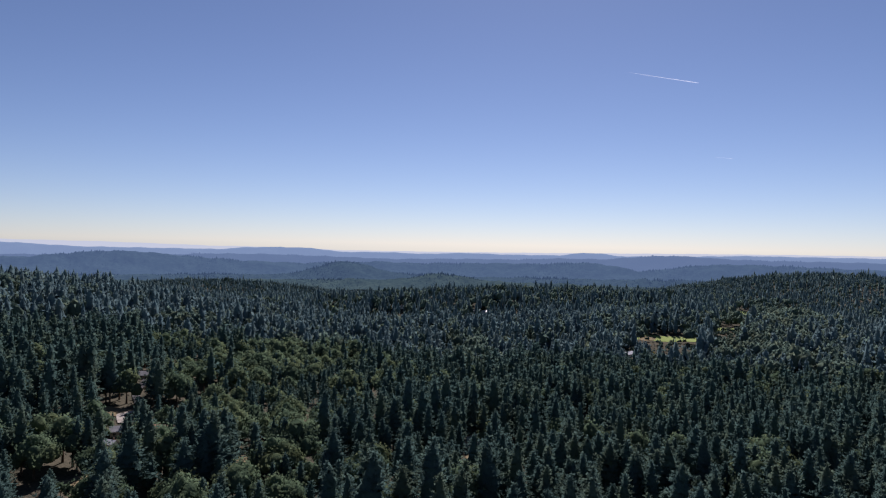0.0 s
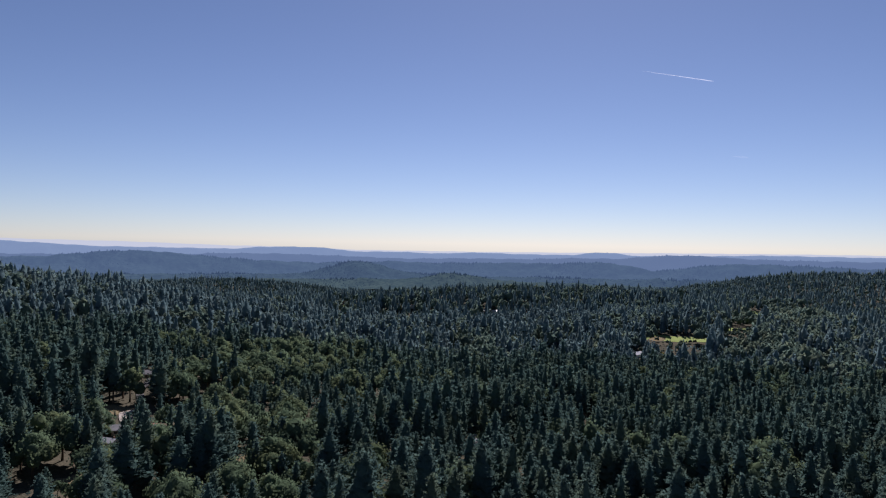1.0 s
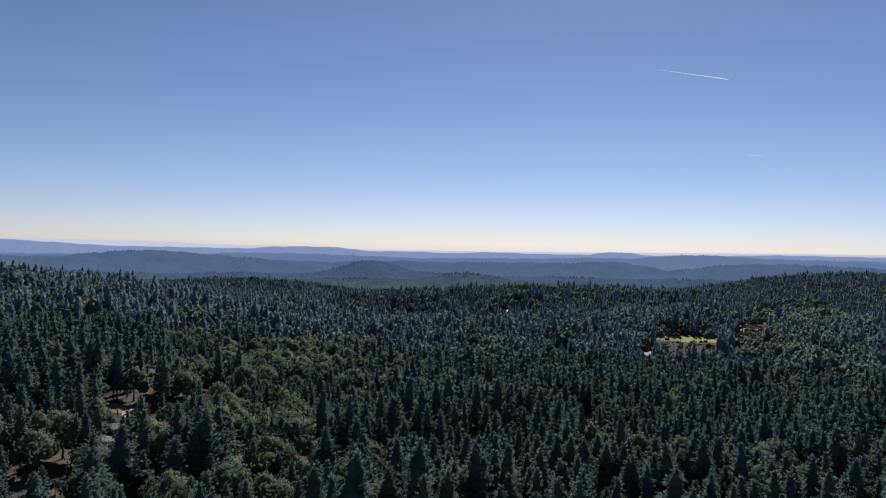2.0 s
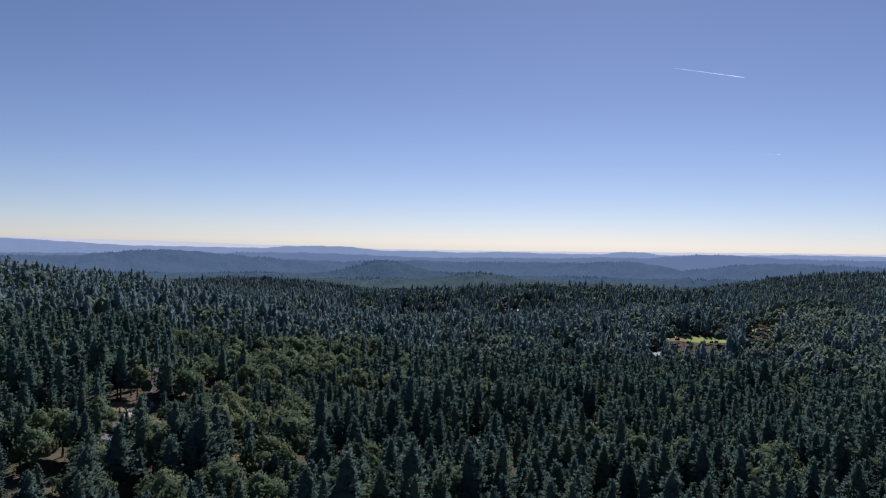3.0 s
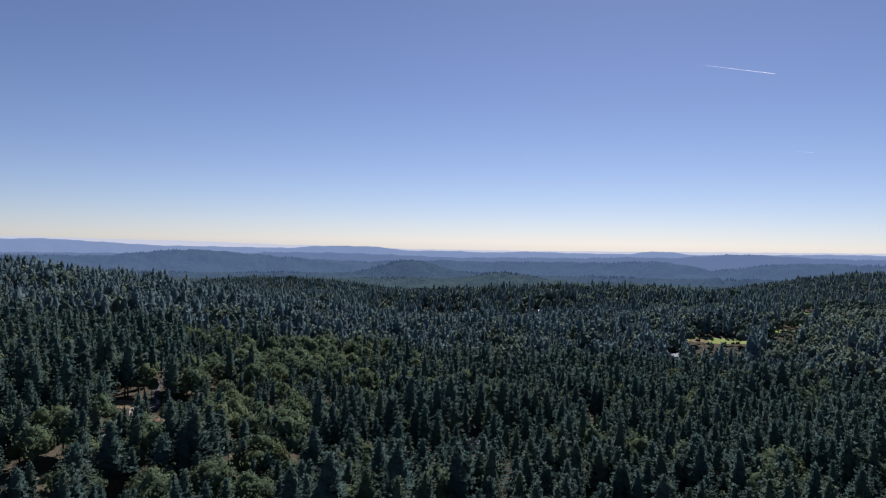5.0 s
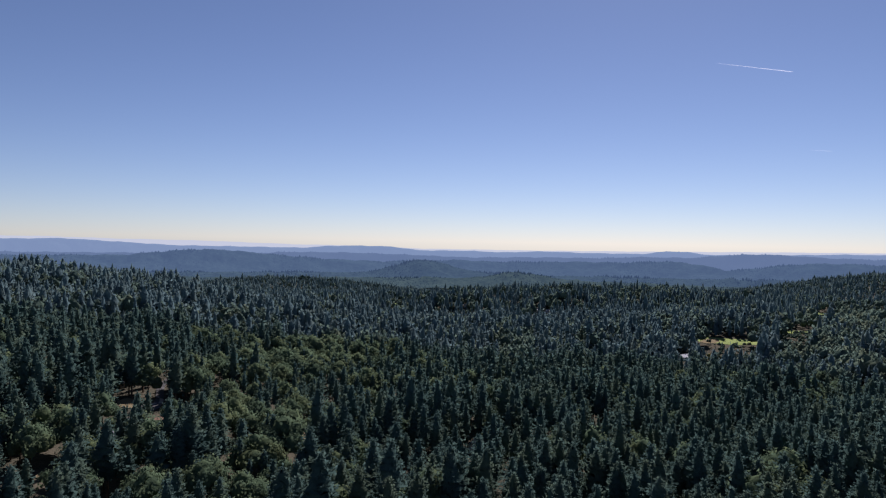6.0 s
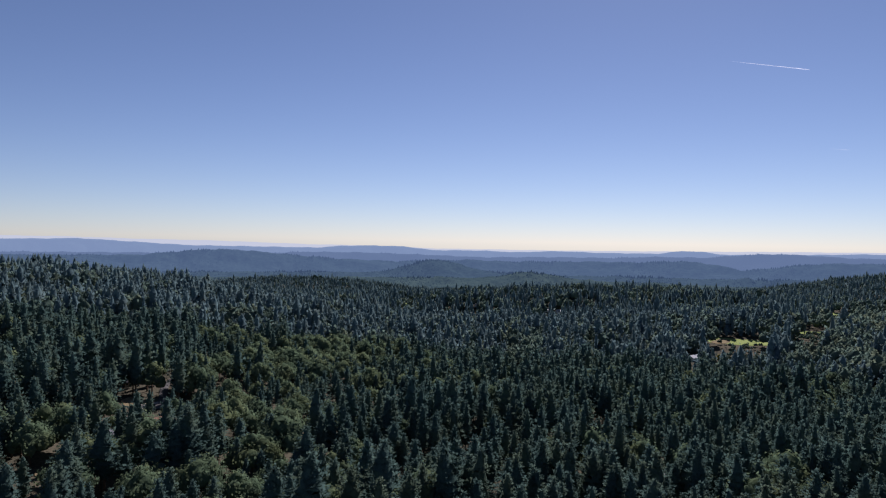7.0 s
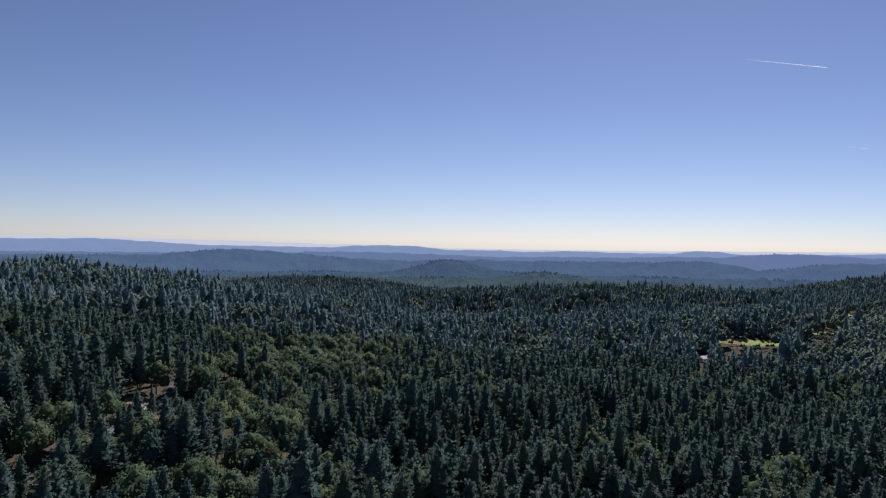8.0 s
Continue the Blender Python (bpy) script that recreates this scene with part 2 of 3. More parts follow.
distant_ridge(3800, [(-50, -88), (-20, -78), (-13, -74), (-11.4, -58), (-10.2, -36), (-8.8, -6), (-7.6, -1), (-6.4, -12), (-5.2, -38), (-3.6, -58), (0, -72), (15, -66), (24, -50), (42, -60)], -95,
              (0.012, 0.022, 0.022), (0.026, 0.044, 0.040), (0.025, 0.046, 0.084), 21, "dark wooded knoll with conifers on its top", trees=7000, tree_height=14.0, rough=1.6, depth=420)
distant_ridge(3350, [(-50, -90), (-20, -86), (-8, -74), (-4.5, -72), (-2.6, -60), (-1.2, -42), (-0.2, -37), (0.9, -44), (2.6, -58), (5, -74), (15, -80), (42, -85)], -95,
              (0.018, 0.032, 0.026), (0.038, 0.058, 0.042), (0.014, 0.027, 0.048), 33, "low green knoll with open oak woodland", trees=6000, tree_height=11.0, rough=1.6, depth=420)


# ---- patches of open ground ----
def patch(name, x, y, along, across, mat, lift, label, seed, kind="structure", category="clearing"):
    """An uneven flat patch laid over the land, its long axis pointing away from the valley's mouth."""
    g = np.random.default_rng(seed)
    n, rings = 44, 6
    a = np.arange(n + 1) / n * 2 * np.pi
    edge = 1 + 0.16 * np.sin(a * 2 + g.uniform(0, 6)) + 0.12 * np.sin(a * 3 + g.uniform(0, 6)) + 0.07 * np.sin(a * 7 + g.uniform(0, 6))
    th = math.atan2(x, y)
    r, aa = np.meshgrid(np.linspace(0.02, 1, rings), a, indexing="ij")
    u, w = r * edge[None] * np.sin(aa) * across, r * edge[None] * np.cos(aa) * along
    px = x + u * math.cos(th) + w * math.sin(th)
    py = y - u * math.sin(th) + w * math.cos(th)
    v = np.stack([px, py, land(px, py) + lift], -1).reshape(-1, 3)
    return tagged(put(name, v, grid_faces(rings, n + 1)[:, ::-1], [mat], smooth=True), label, category, kind=kind)


PATCHES = [  # name, x, y, along, across, material, label
    ("lawn", 291, 912, 24, 48, LAWN, "bright green mown lawn among dark conifers"),
    ("lawn", 410, 1012, 26, 27, LAWN, "small bright green lawn beside oaks"),
    ("lawn", 583, 1357, 34, 26, LAWN, "thin strip of green lawn below conifers"),
    ("lawn", -220, 1431, 30, 12, LAWN, "small bright lawn deep in the woods"),
    ("dry_grass", 268, 914, 16, 11, DRY_GRASS, "tawny dry grass beside the green lawn"),
    ("dry_grass", -184, 398, 11, 8, DRY_GRASS, "straw-coloured dry grass beside the lane"),
    ("dry_grass", -147, 287, 9, 9, DRY_GRASS, "tawny dry grass clearing under oaks"),
    ("dry_grass", -71, 376, 9, 3.5, DRY_GRASS, "sunlit dry grass gap between trees"),
    ("dry_grass", 17, 358, 8, 3.5, DRY_GRASS, "sunlit dry grass beside a pale roof"),
    ("dry_grass", -95, 338, 12, 4, DRY_GRASS, "sunlit dry grass gap under oaks"),
    ("dry_grass", 90, 452, 14, 4, DRY_GRASS, "sunlit pale clearing among tall pines"),
    ("dry_grass", 420, 640, 22, 26, DRY_GRASS, "reddish dry grass opening beside oaks"),
]
for k, (name, x, y, along, across, mat, label) in enumerate(PATCHES):
    patch(name, x, y, along, across, mat, 0.25 + 0.02 * k, label, 40 + k, category="lawn" if name == "lawn" else "dry grass")


def lane(points, width, mat, label):
    p = np.array(points, float)
    t = np.linspace(0, len(p) - 1, 60)
    x, y = np.interp(t, np.arange(len(p)), p[:, 0]), np.interp(t, np.arange(len(p)), p[:, 1])
    x, y = x + 1.2 * np.sin(t * 2.3), y
    d = np.stack([np.gradient(x), np.gradient(y)], 1)
    d /= np.linalg.norm(d, axis=1)[:, None]
    rows = []
    for s in (-1, -0.6, 0, 0.6, 1):
        qx, qy = x + d[:, 1] * s * width / 2, y - d[:, 0] * s * width / 2
        rows.append(np.stack([qx, qy, land(qx, qy) + 0.55 + 0.08 * (1 - s * s)], 1))
    v = np.stack(rows, 0).reshape(-1, 3)
    return tagged(put("road", v, grid_faces(5, 60), [mat], smooth=True), label, "road", kind="structure")


LANE = [(-214, 520), (-202, 480), (-192, 448), (-180, 420), (-168, 394), (-166, 378)]
lane(LANE, 4.6, ASPHALT, "narrow grey asphalt lane through the woods")
lane([(-180, 420), (-172, 405), (-176, 392), (-170, 376)], 4.0, GRAVEL, "pale gravel drive leading to a house")

HOUSES = [  # x, y, length, width, turn, wall, roof, label
    (-161, 356, 9, 7, 25, WALL_TAN, ROOF_GREY, "small tan house with a grey shingle roof beside the lane"),
    (-156, 334, 7, 5, -20, WALL_WHITE, ROOF_METAL, "white cabin with a pale metal roof under oaks"),
    (-149, 362, 8, 6, 75, WALL_TAN, ROOF_BROWN, "low tan outbuilding with a brown roof beside the lane"),
    (-213, 430, 7, 5, 60, WALL_TAN, ROOF_GREY, "small tan shed behind tall pines"),
    (-206, 496, 11, 8, 10, WALL_TAN, ROOF_GREY, "tan house with a grey shingle roof at the lane's end"),
    (-64, 353, 9, 6, 60, WALL_TAN, ROOF_BROWN, "tan house with a brown shingle roof between oaks"),
    (19, 387, 12, 8, 80, WALL_WHITE, ROOF_METAL, "pale-roofed house half hidden by pines"),
    (215, 810, 14, 9, 40, WALL_WHITE, ROOF_METAL, "white house with a bright metal roof among pines"),
    (-240, 732, 16, 9, 85, WALL_WHITE, ROOF_METAL, "long pale-roofed house beyond the oak grove"),
    (84, 1369, 14, 10, 30, WALL_WHITE, ROOF_METAL, "white house on the wooded slope"),
    (60, 1380, 12, 9, 70, WALL_WHITE, ROOF_METAL, "small white house on the wooded slope"),
    (-79, 1425, 15, 9, 95, WALL_WHITE, ROOF_METAL, "white house far off in the woods"),
    (-138, 1333, 22, 10, 92, WALL_TAN, ROOF_METAL, "long low barn with a pale metal roof"),
    (105, 421, 9, 7, 15, WALL_WHITE, ROOF_GREY, "small white outbuilding between tall pines"),
    (98, 374, 8, 6, 45, WALL_WHITE, ROOF_METAL, "pale shed hidden under tall pines"),
    (107, 357, 8, 6, 10, WALL_WHITE, ROOF_METAL, "white shed at the foot of pines"),
    (340, 1030, 16, 9, 80, WALL_WHITE, ROOF_BROWN, "house with a brown roof beside the lawn"),
]

# ---- woods: where trees stand ----
OAK_GROVES = [  # x, y, half length along the view up the valley, half width, share of oaks
    (-167, 478, 62, 24, 0.93), (-149, 545, 70, 28, 0.93), (-116, 632, 100, 51, 0.93), (-257, 724, 80, 28, 0.9), (-220, 484, 25, 8, 0.85), (-184, 432, 14, 10, 0.9), (-167, 312, 22, 9, 0.85),
    (-104, 349, 26, 14, 0.85), (-81, 368, 30, 14, 0.92), (-138, 279, 15, 9, 0.8), (-119, 291, 14, 12, 0.85), (-98, 250, 12, 9, 0.8), (-19, 502, 44, 27, 0.75), (29, 858, 50, 36, 0.92), (-53, 379, 22, 9, 0.85),
    (-120, 320, 95, 62, 0.42), (-60, 330, 70, 34, 0.5), (-19, 382, 18, 7, 0.7), (538, 1124, 400, 78, 0.94), (340, 985, 30, 14, 0.9), (371, 919, 40, 16, 0.8), (500, 1650, 130, 60, 0.6), (355, 754, 40, 15, 0.85), (257, 553, 19, 11, 0.8), (165, 505, 20, 13, 0.75),
    (176, 825, 40, 14, 0.8), (-97, 716, 90, 32, 0.3), (-99, 939, 45, 19, 0.7), (-246, 453, 26, 9, 0.5), (291, 530, 50, 15, 0.5), (-235, 630, 55, 23, 0.6), (250, 1440, 150, 170, 0.45),
    (-60, 1010, 70, 60, 0.45), (-330, 900, 60, 60, 0.4), (430, 1500, 110, 80, 0.5), (-20, 1500, 100, 90, 0.4), (420, 620, 60, 60, 0.45),
]


def inside(x, y, cx, cy, along, across):
    """1 at the middle of an ellipse turned towards its bearing, 0 at its edge, below 0 outside."""
    th = math.atan2(cx, cy)
    u = (x - cx) * math.cos(th) - (y - cy) * math.sin(th)
    w = (x - cx) * math.sin(th) + (y - cy) * math.cos(th)
    return 1 - np.sqrt((u / across) ** 2 + (w / along) ** 2)


def stand(near, far, spacing, seed):
    """Jittered places for trees between two distances: x, y, oak or not, size."""
    g = np.random.default_rng(seed)
    n = int(far / spacing) + 2
    gx, gy = np.meshgrid(np.arange(-n, n) * spacing, np.arange(0, n) * spacing)
    x = gx.ravel() + g.uniform(-0.48, 0.48, gx.size) * spacing
    y = gy.ravel() + g.uniform(-0.48, 0.48, gx.size) * spacing
    r, b = np.hypot(x - 28, y - 8), np.degrees(np.arctan2(x, y))
    keep = (r >= near) & (r < far) & (b > -44.5) & (b < 36)
    x, y = x[keep], y[keep]
    oak_share = 0.13 + 0.2 * (np.sin(x / 47) * np.sin(y / 61 + 1) > 0.35) + 0.2 * (np.hypot(x, y) > 720)
    for cx, cy, al, ac, share in OAK_GROVES:
        e = inside(x, y, cx, cy, al, ac) + 0.2 * np.sin(x / 13 + y / 19) * np.sin(x / 31 - y / 17) + 0.16 * np.sin(x / 9 + y / 14)
        oak_share = np.where(e > 0, np.maximum(share, oak_share), oak_share)
    oak = g.uniform(0, 1, len(x)) < oak_share
    low = np.ones(len(x))
    for cx, cy, al, ac, share in OAK_GROVES:
        d = math.hypot(cx, cy)
        if share > 0.86:
            s = 1 - (al + (40 if d < 600 else 80)) / d
            low = np.where(inside(x, y, cx * s, cy * s, 62 if d < 600 else 105, ac * 0.9) > 0, 0.68, low)
    oak |= (low < 1) & (g.uniform(0, 1, len(x)) < 0.12)
    size = np.exp(g.normal(0, 0.2, len(x))).clip(0.5, 1.25) * np.where(oak, 1.0, low)
    free, brush = np.ones(len(x), bool), np.zeros(len(x), bool)
    for name, cx, cy, al, ac, _, _ in PATCHES:
        free &= inside(x, y, cx, cy, al + 4, ac + 3) < 0
        deep = 75 * math.hypot(cx, cy) / 900 if name == "lawn" else 6 + 52 * math.hypot(cx, cy) / 900
        s = (al + deep) / math.hypot(cx, cy)
        front = inside(x, y, cx * (1 - s), cy * (1 - s), al * 0.6 + deep, ac * 0.8) > 0
        size = np.where(front, size * np.where(oak, 0.46, 0.3), size)
        brush |= front
    for cx, cy, lng, wid, turn, _, _, _ in HOUSES:
        hidden = 420 < cy < 600
        s = 1 - (0 if hidden else 17) / math.hypot(cx, cy)
        free &= inside(x, y, cx * s, cy * s, 9 if hidden else 24, 0.42 * lng + 1.5) < 0
        if math.hypot(cx, cy) > 700 and lng < 16:
            s = 1 - 0.08
            size = np.where(inside(x, y, cx * s, cy * s, 0.08 * math.hypot(cx, cy), 0.4 * lng) > 0, size * 0.36, size)
    for (ax, ay), (bx, by) in zip(LANE, LANE[1:]):
        t = np.clip(((x - ax) * (bx - ax) + (y - ay) * (by - ay)) / ((bx - ax) ** 2 + (by - ay) ** 2), 0, 1)
        free &= np.hypot(x - ax - t * (bx - ax), y - ay - t * (by - ay)) > (3.5 if ay > 430 else 6.0)
    size = size * (1 + 0.16 * np.sin(x / 37 + 1.3) * np.sin(y / 29) + 0.1 * np.sin(x / 17 - y / 23)) * np.where((np.hypot(x, y) > 715) & (np.hypot(x, y) < 1500), 1.1, 1.0)
    size = size * np.where(np.hypot(x, y) > 1450, 0.82, 1.0)
    size = size * np.where((np.hypot(x, y) > 1450) & (g.uniform(0, 1, len(x)) < 0.05), 1.3, 1.0)
    bushy = brush & (g.uniform(0, 1, len(x)) < 0.7)
    size = np.where(bushy & ~oak, size * 1.5, size)
    oak |= bushy
    free &= ~oak | brush | (g.uniform(0, 1, len(x)) < np.where(np.hypot(x, y) > 700, 0.72, 0.46))
    size = np.where(oak & ~brush, size * 1.38, size)
    free &= g.uniform(0, 1, len(x)) > 0.05 + 0.2 * (np.sin(x / 19 + 0.7) * np.sin(y / 23 + 0.4) > 0.3)
    return x[free], y[free], oak[free], size[free]


# ---- trees ----
def cards(root, way, up, length, width, g, lie):
    """Bent leaf sprays: each a folded kite from root along way, shaded as part of the crown, whose surface faces lie."""
    n = len(root)
    way = way / np.linalg.norm(way, axis=1)[:, None]
    side = np.cross(way, up)
    side /= np.linalg.norm(side, axis=1)[:, None] + 1e-6
    lift = np.cross(side, way)
    mid = root + way * (length * 0.45)[:, None]
    sag = lift * (width * 0.28)[:, None]
    a, b = mid + side * (width * 0.5)[:, None] - sag, mid - side * (width * 0.5)[:, None] - sag
    tip = root + way * length[:, None] - lift * (length * g.uniform(0.0, 0.18, n))[:, None]
    v = np.stack([root, a, tip, b], 1).reshape(-1, 3)
    turn = np.sign((lift * lie).sum(1) + 1e-9)
    m = lie + lift * turn[:, None] * 0.55
    m /= np.linalg.norm(m, axis=1)[:, None]
    k = np.arange(n)[:, None] * 4
    f = np.concatenate([k + [[0, 1, 2]], k + [[0, 2, 3]]])
    f = np.where(np.tile(turn, 2)[:, None] > 0, f, f[:, ::-1])
    return np.concatenate([v, np.repeat(m, 4, 0)], 1), f


def lump(rings, sides, lie_up, g):
    """A closed ragged body of revolution; rings are (height, radius) from the foot to the top."""
    v, f = [], []
    for k, (z, r) in enumerate(rings):
        for s in range(sides):
            a = (s + 0.5 * (k % 2)) / sides * 2 * np.pi
            w = r * g.uniform(0.8, 1.15)
            nn = np.array([math.cos(a), math.sin(a), lie_up[k]]) + g.normal(0, 0.3, 3)
            v.append((w * math.cos(a), w * math.sin(a), z, *(nn / np.linalg.norm(nn))))
    for k in range(len(rings) - 1):
        for s in range(sides):
            p, q = k * sides + s, k * sides + (s + 1) % sides
            f += [(p, q, p + sides), (q, q + sides, p + sides)]
    return np.array(v), np.array(f)


def pole(points, radii, sides):
    """A tapered bent tube through points."""
    a = np.arange(sides) / sides * 2 * np.pi
    ring = np.stack([np.cos(a), np.sin(a), 0 * a], 1)
    v = np.concatenate([np.asarray(p)[None] + ring * r for p, r in zip(points, radii)])
    f = []
    for i in range(len(points) - 1):
        for k in range(sides):
            p, q = i * sides + k, i * sides + (k + 1) % sides
            f += [(p, q, q + sides), (p, q + sides, p + sides)]
    return v, np.array(f)


def limb(a, b, r0, r1):
    """A thin three-sided branch from a to b."""
    a, b = np.asarray(a, float), np.asarray(b, float)
    d = (b - a) / np.linalg.norm(b - a)
    s = np.cross(d, (0.3, 0.2, 1.0))
    s /= np.linalg.norm(s)
    t = np.cross(d, s)
    ring = [s, -0.5 * s + 0.87 * t, -0.5 * s - 0.87 * t]
    v = np.array([a + r * r0 for r in ring] + [b + r * r1 for r in ring])
    return v, np.array([(0, 1, 4), (0, 4, 3), (1, 2, 5), (1, 5, 4), (2, 0, 3), (2, 3, 5)])


def pine_crown(seed, tiers, sides, sprays, height=25.0):
    """A shaggy pine crown: tiers of boughs, drooping tips over dark hollows, with loose needle sprays round the tips."""
    g = np.random.default_rng(seed)
    base = height * g.uniform(0.12, 0.3)
    wide = height * g.uniform(0.12, 0.175)
    if sprays < 30:
        base, wide = base * 0.5, wide * 1.1
    p1, p2, full = g.uniform(0, 6), g.uniform(0, 6), g.uniform(1.5, 3.0)

    def envelope(u, a):
        lop = 1 + 0.16 * np.sin(a + p1) + 0.14 * np.sin(a * 2 + u * 6 + p2)
        return wide * np.minimum(1.0, 0.6 + 1.8 * u) * (1 - u ** full) ** 0.85 * lop + 0.15
    rows = 2 * tiers
    step = (height - base) / tiers
    k, m = np.meshgrid(np.arange(rows), np.arange(sides), indexing="ij")
    outer = k % 2 == 0
    a = (m + 0.5 * (k // 2 % 2)) / sides * 2 * np.pi + g.normal(0, 0.22, k.shape)
    u = np.clip((k // 2 + np.where(outer, 0.1, 0.62)) / tiers + g.normal(0, 0.26 / tiers, k.shape), 0, 0.985)
    slim = 0.78 if sprays > 60 else 0.92 if sprays > 15 else 1.0
    r = envelope(u, a) * slim * np.where(outer, g.uniform(0.66, 1.12, k.shape), g.uniform(0.45, 0.75, k.shape))
    z = base + (height - base) * u
    lie = np.stack([np.cos(a), np.sin(a), np.where(outer, 1.0, 0.1) + 0.4 * u + g.normal(0, 0.55 if sprays > 30 else 0.25, k.shape)], -1).reshape(-1, 3)
    v = np.stack([r * np.cos(a), r * np.sin(a), z], -1).reshape(-1, 3)
    v = np.concatenate([v, [(0, 0, height), (0, 0, base - 0.02 * height)]])
    lie = np.concatenate([lie, [(0, 0, 1.0), (0, 0, -1.0)]])
    lie /= np.linalg.norm(lie, axis=1)[:, None]
    f = []
    for i in range(rows - 1):
        for q in range(sides):
            c, d = i * sides + q, i * sides + (q + 1) % sides
            f += [(c, d, c + sides), (d, d + sides, c + sides)]
    n = rows * sides
    for q in range(sides):
        f.append((n - sides + q, n - sides + (q + 1) % sides, n))
        if sprays:
            f.append(((q + 1) % sides, q, n + 1))
    v, f = np.concatenate([v, lie], 1), np.array(f)
    if sprays:
        # boughs in loose whorls, each ending in a tuft of needle sprays
        tuft = 7 if sprays > 60 else 3
        boughs = sprays // tuft
        sprays = boughs * tuft
        bu = (np.arange(boughs) + g.uniform(0, 1, boughs)) / boughs
        bu = np.clip(bu ** 1.08 * 0.98 + g.normal(0, 0.012, boughs), 0.0, 0.985)
        ba = np.arange(boughs) * 2.4 + g.normal(0, 0.5, boughs)
        reach = envelope(bu, ba) * g.uniform(0.72, 1.08, boughs)
        su, sa = np.repeat(bu, tuft), np.repeat(ba, tuft)
        ring = np.stack([np.cos(sa), np.sin(sa), 0 * sa], 1)
        blob = (0.48 if tuft > 3 else 0.5) * (1.15 - 0.75 * su) * (60 / boughs) ** 0.3
        root = ring * (np.repeat(reach, tuft) * g.uniform(0.7, 1.0, sprays))[:, None] + g.normal(0, 1, (sprays, 3)) * blob[:, None] * [1, 1, 0.55]
        root[:, 2] += base + (height - base) * su
        ln = g.uniform(0.7, 1.25, sprays) * (1.15 - 0.4 * su) * (420 / sprays) ** 0.33
        out = ring * 0.8 + g.normal(0, 0.55, (sprays, 3)) + np.stack([0 * su, 0 * su, 0.3 + 0.9 * su ** 3], 1)
        up = np.stack([g.normal(0, 0.6, sprays), g.normal(0, 0.6, sprays), np.ones(sprays)], 1)
        face = ring * 0.75 + np.stack([0 * su, 0 * su, 0.7 + 0.3 * su], 1) + g.normal(0, 0.45, (sprays, 3))
        face /= np.linalg.norm(face, axis=1)[:, None]
        cv, cf = cards(root, out, up, ln, ln * g.uniform(0.4, 0.7, sprays), g, face)
        v, f = np.concatenate([v, cv]), np.concatenate([f, cf + len(v)])
    return v, f, base


def oak_crown(seed, n, height=14.0):
    g = np.random.default_rng(seed)
    lobes = int(g.integers(8, 12))
    a = np.arange(lobes) / lobes * 2 * np.pi + g.uniform(0, 0.8, lobes)
    spread = height * g.uniform(0.16, 0.36, lobes)
    cz = height * (0.80 - 1.0 * (spread / height) + g.uniform(-0.06, 0.06, lobes))
    centre = np.stack([spread * np.cos(a), spread * np.sin(a), cz], 1)
    centre[0] = (0.3, -0.2, height * 0.74)
    rad = height * g.uniform(0.2, 0.29, lobes)
    which = g.integers(0, lobes, n)
    d = g.normal(0, 1, (n, 3))
    d[:, 2] = np.abs(d[:, 2]) * 1.0 - 0.3
    d /= np.linalg.norm(d, axis=1)[:, None]
    root = centre[which] + d * (rad[which] * g.uniform(0.75, 1.15, n))[:, None] * [1, 1, 0.85]
    size = (300 / n) ** 0.5
    tang = np.cross(d, g.normal(0, 1, (n, 3))) + d * g.normal(0.2, 0.3, n)[:, None]
    ln = g.uniform(0.7, 1.35, n) * size
    root = root - tang / np.linalg.norm(tang, axis=1)[:, None] * (ln * 0.5)[:, None]
    whole_way = root - [0, 0, height * 0.3]
    lie = d * 0.5 + whole_way / np.linalg.norm(whole_way, axis=1)[:, None] * 0.9 + [0, 0, 0.1] + g.normal(0, 0.22, (n, 3))
    lie /= np.linalg.norm(lie, axis=1)[:, None]
    v, f = cards(root, tang, d + g.normal(0, 0.25, (n, 3)), ln, ln * g.uniform(0.7, 1.0, n), g, lie)
    pieces = [(v, f, np.zeros(1))]
    for c, r in zip(centre, rad):
        cv, cf = lump([(-0.5 * r, 0.45 * r), (0.0, 0.72 * r), (0.42 * r, 0.5 * r), (0.64 * r, 0.08 * r)], 6, [-0.2, 0.5, 1.2, 3.0], g)
        cv[:, :3] += c
        pieces.append((cv, cf, np.zeros(1)))
    v, f, _ = join(pieces)
    return v, f, centre, rad


def shaded(v):
    """Adds to wood the directions that its surface faces."""
    m = v - v.mean(0)
    m[:, 2] = 0.05
    return np.concatenate([v, m / np.linalg.norm(m, axis=1)[:, None]], 1)


def pine_wood(seed, height, base):
    g = np.random.default_rng(seed)
    lean = g.normal(0, 0.12, 2)
    pts = [(0, 0, -1.2), (0, 0, height * 0.1), (lean[0], lean[1], height * 0.5), (0, 0, height * 0.97)]
    trunk = pole(pts, (0.42, 0.33, 0.22, 0.03), 7)
    pieces = []
    for k in range(14):
        z = base * 0.8 + (height * 0.88 - base * 0.8) * k / 14
        a = g.uniform(0, 6.3)
        reach = (2.9 - 2.2 * k / 14) * g.uniform(0.7, 1.0)
        v, f = limb((0, 0, z), (reach * math.cos(a), reach * math.sin(a), z + g.uniform(-0.3, 0.5)), 0.07, 0.02)
        pieces.append((v, f, np.zeros(len(f))))
    return trunk, join(pieces)[:2]


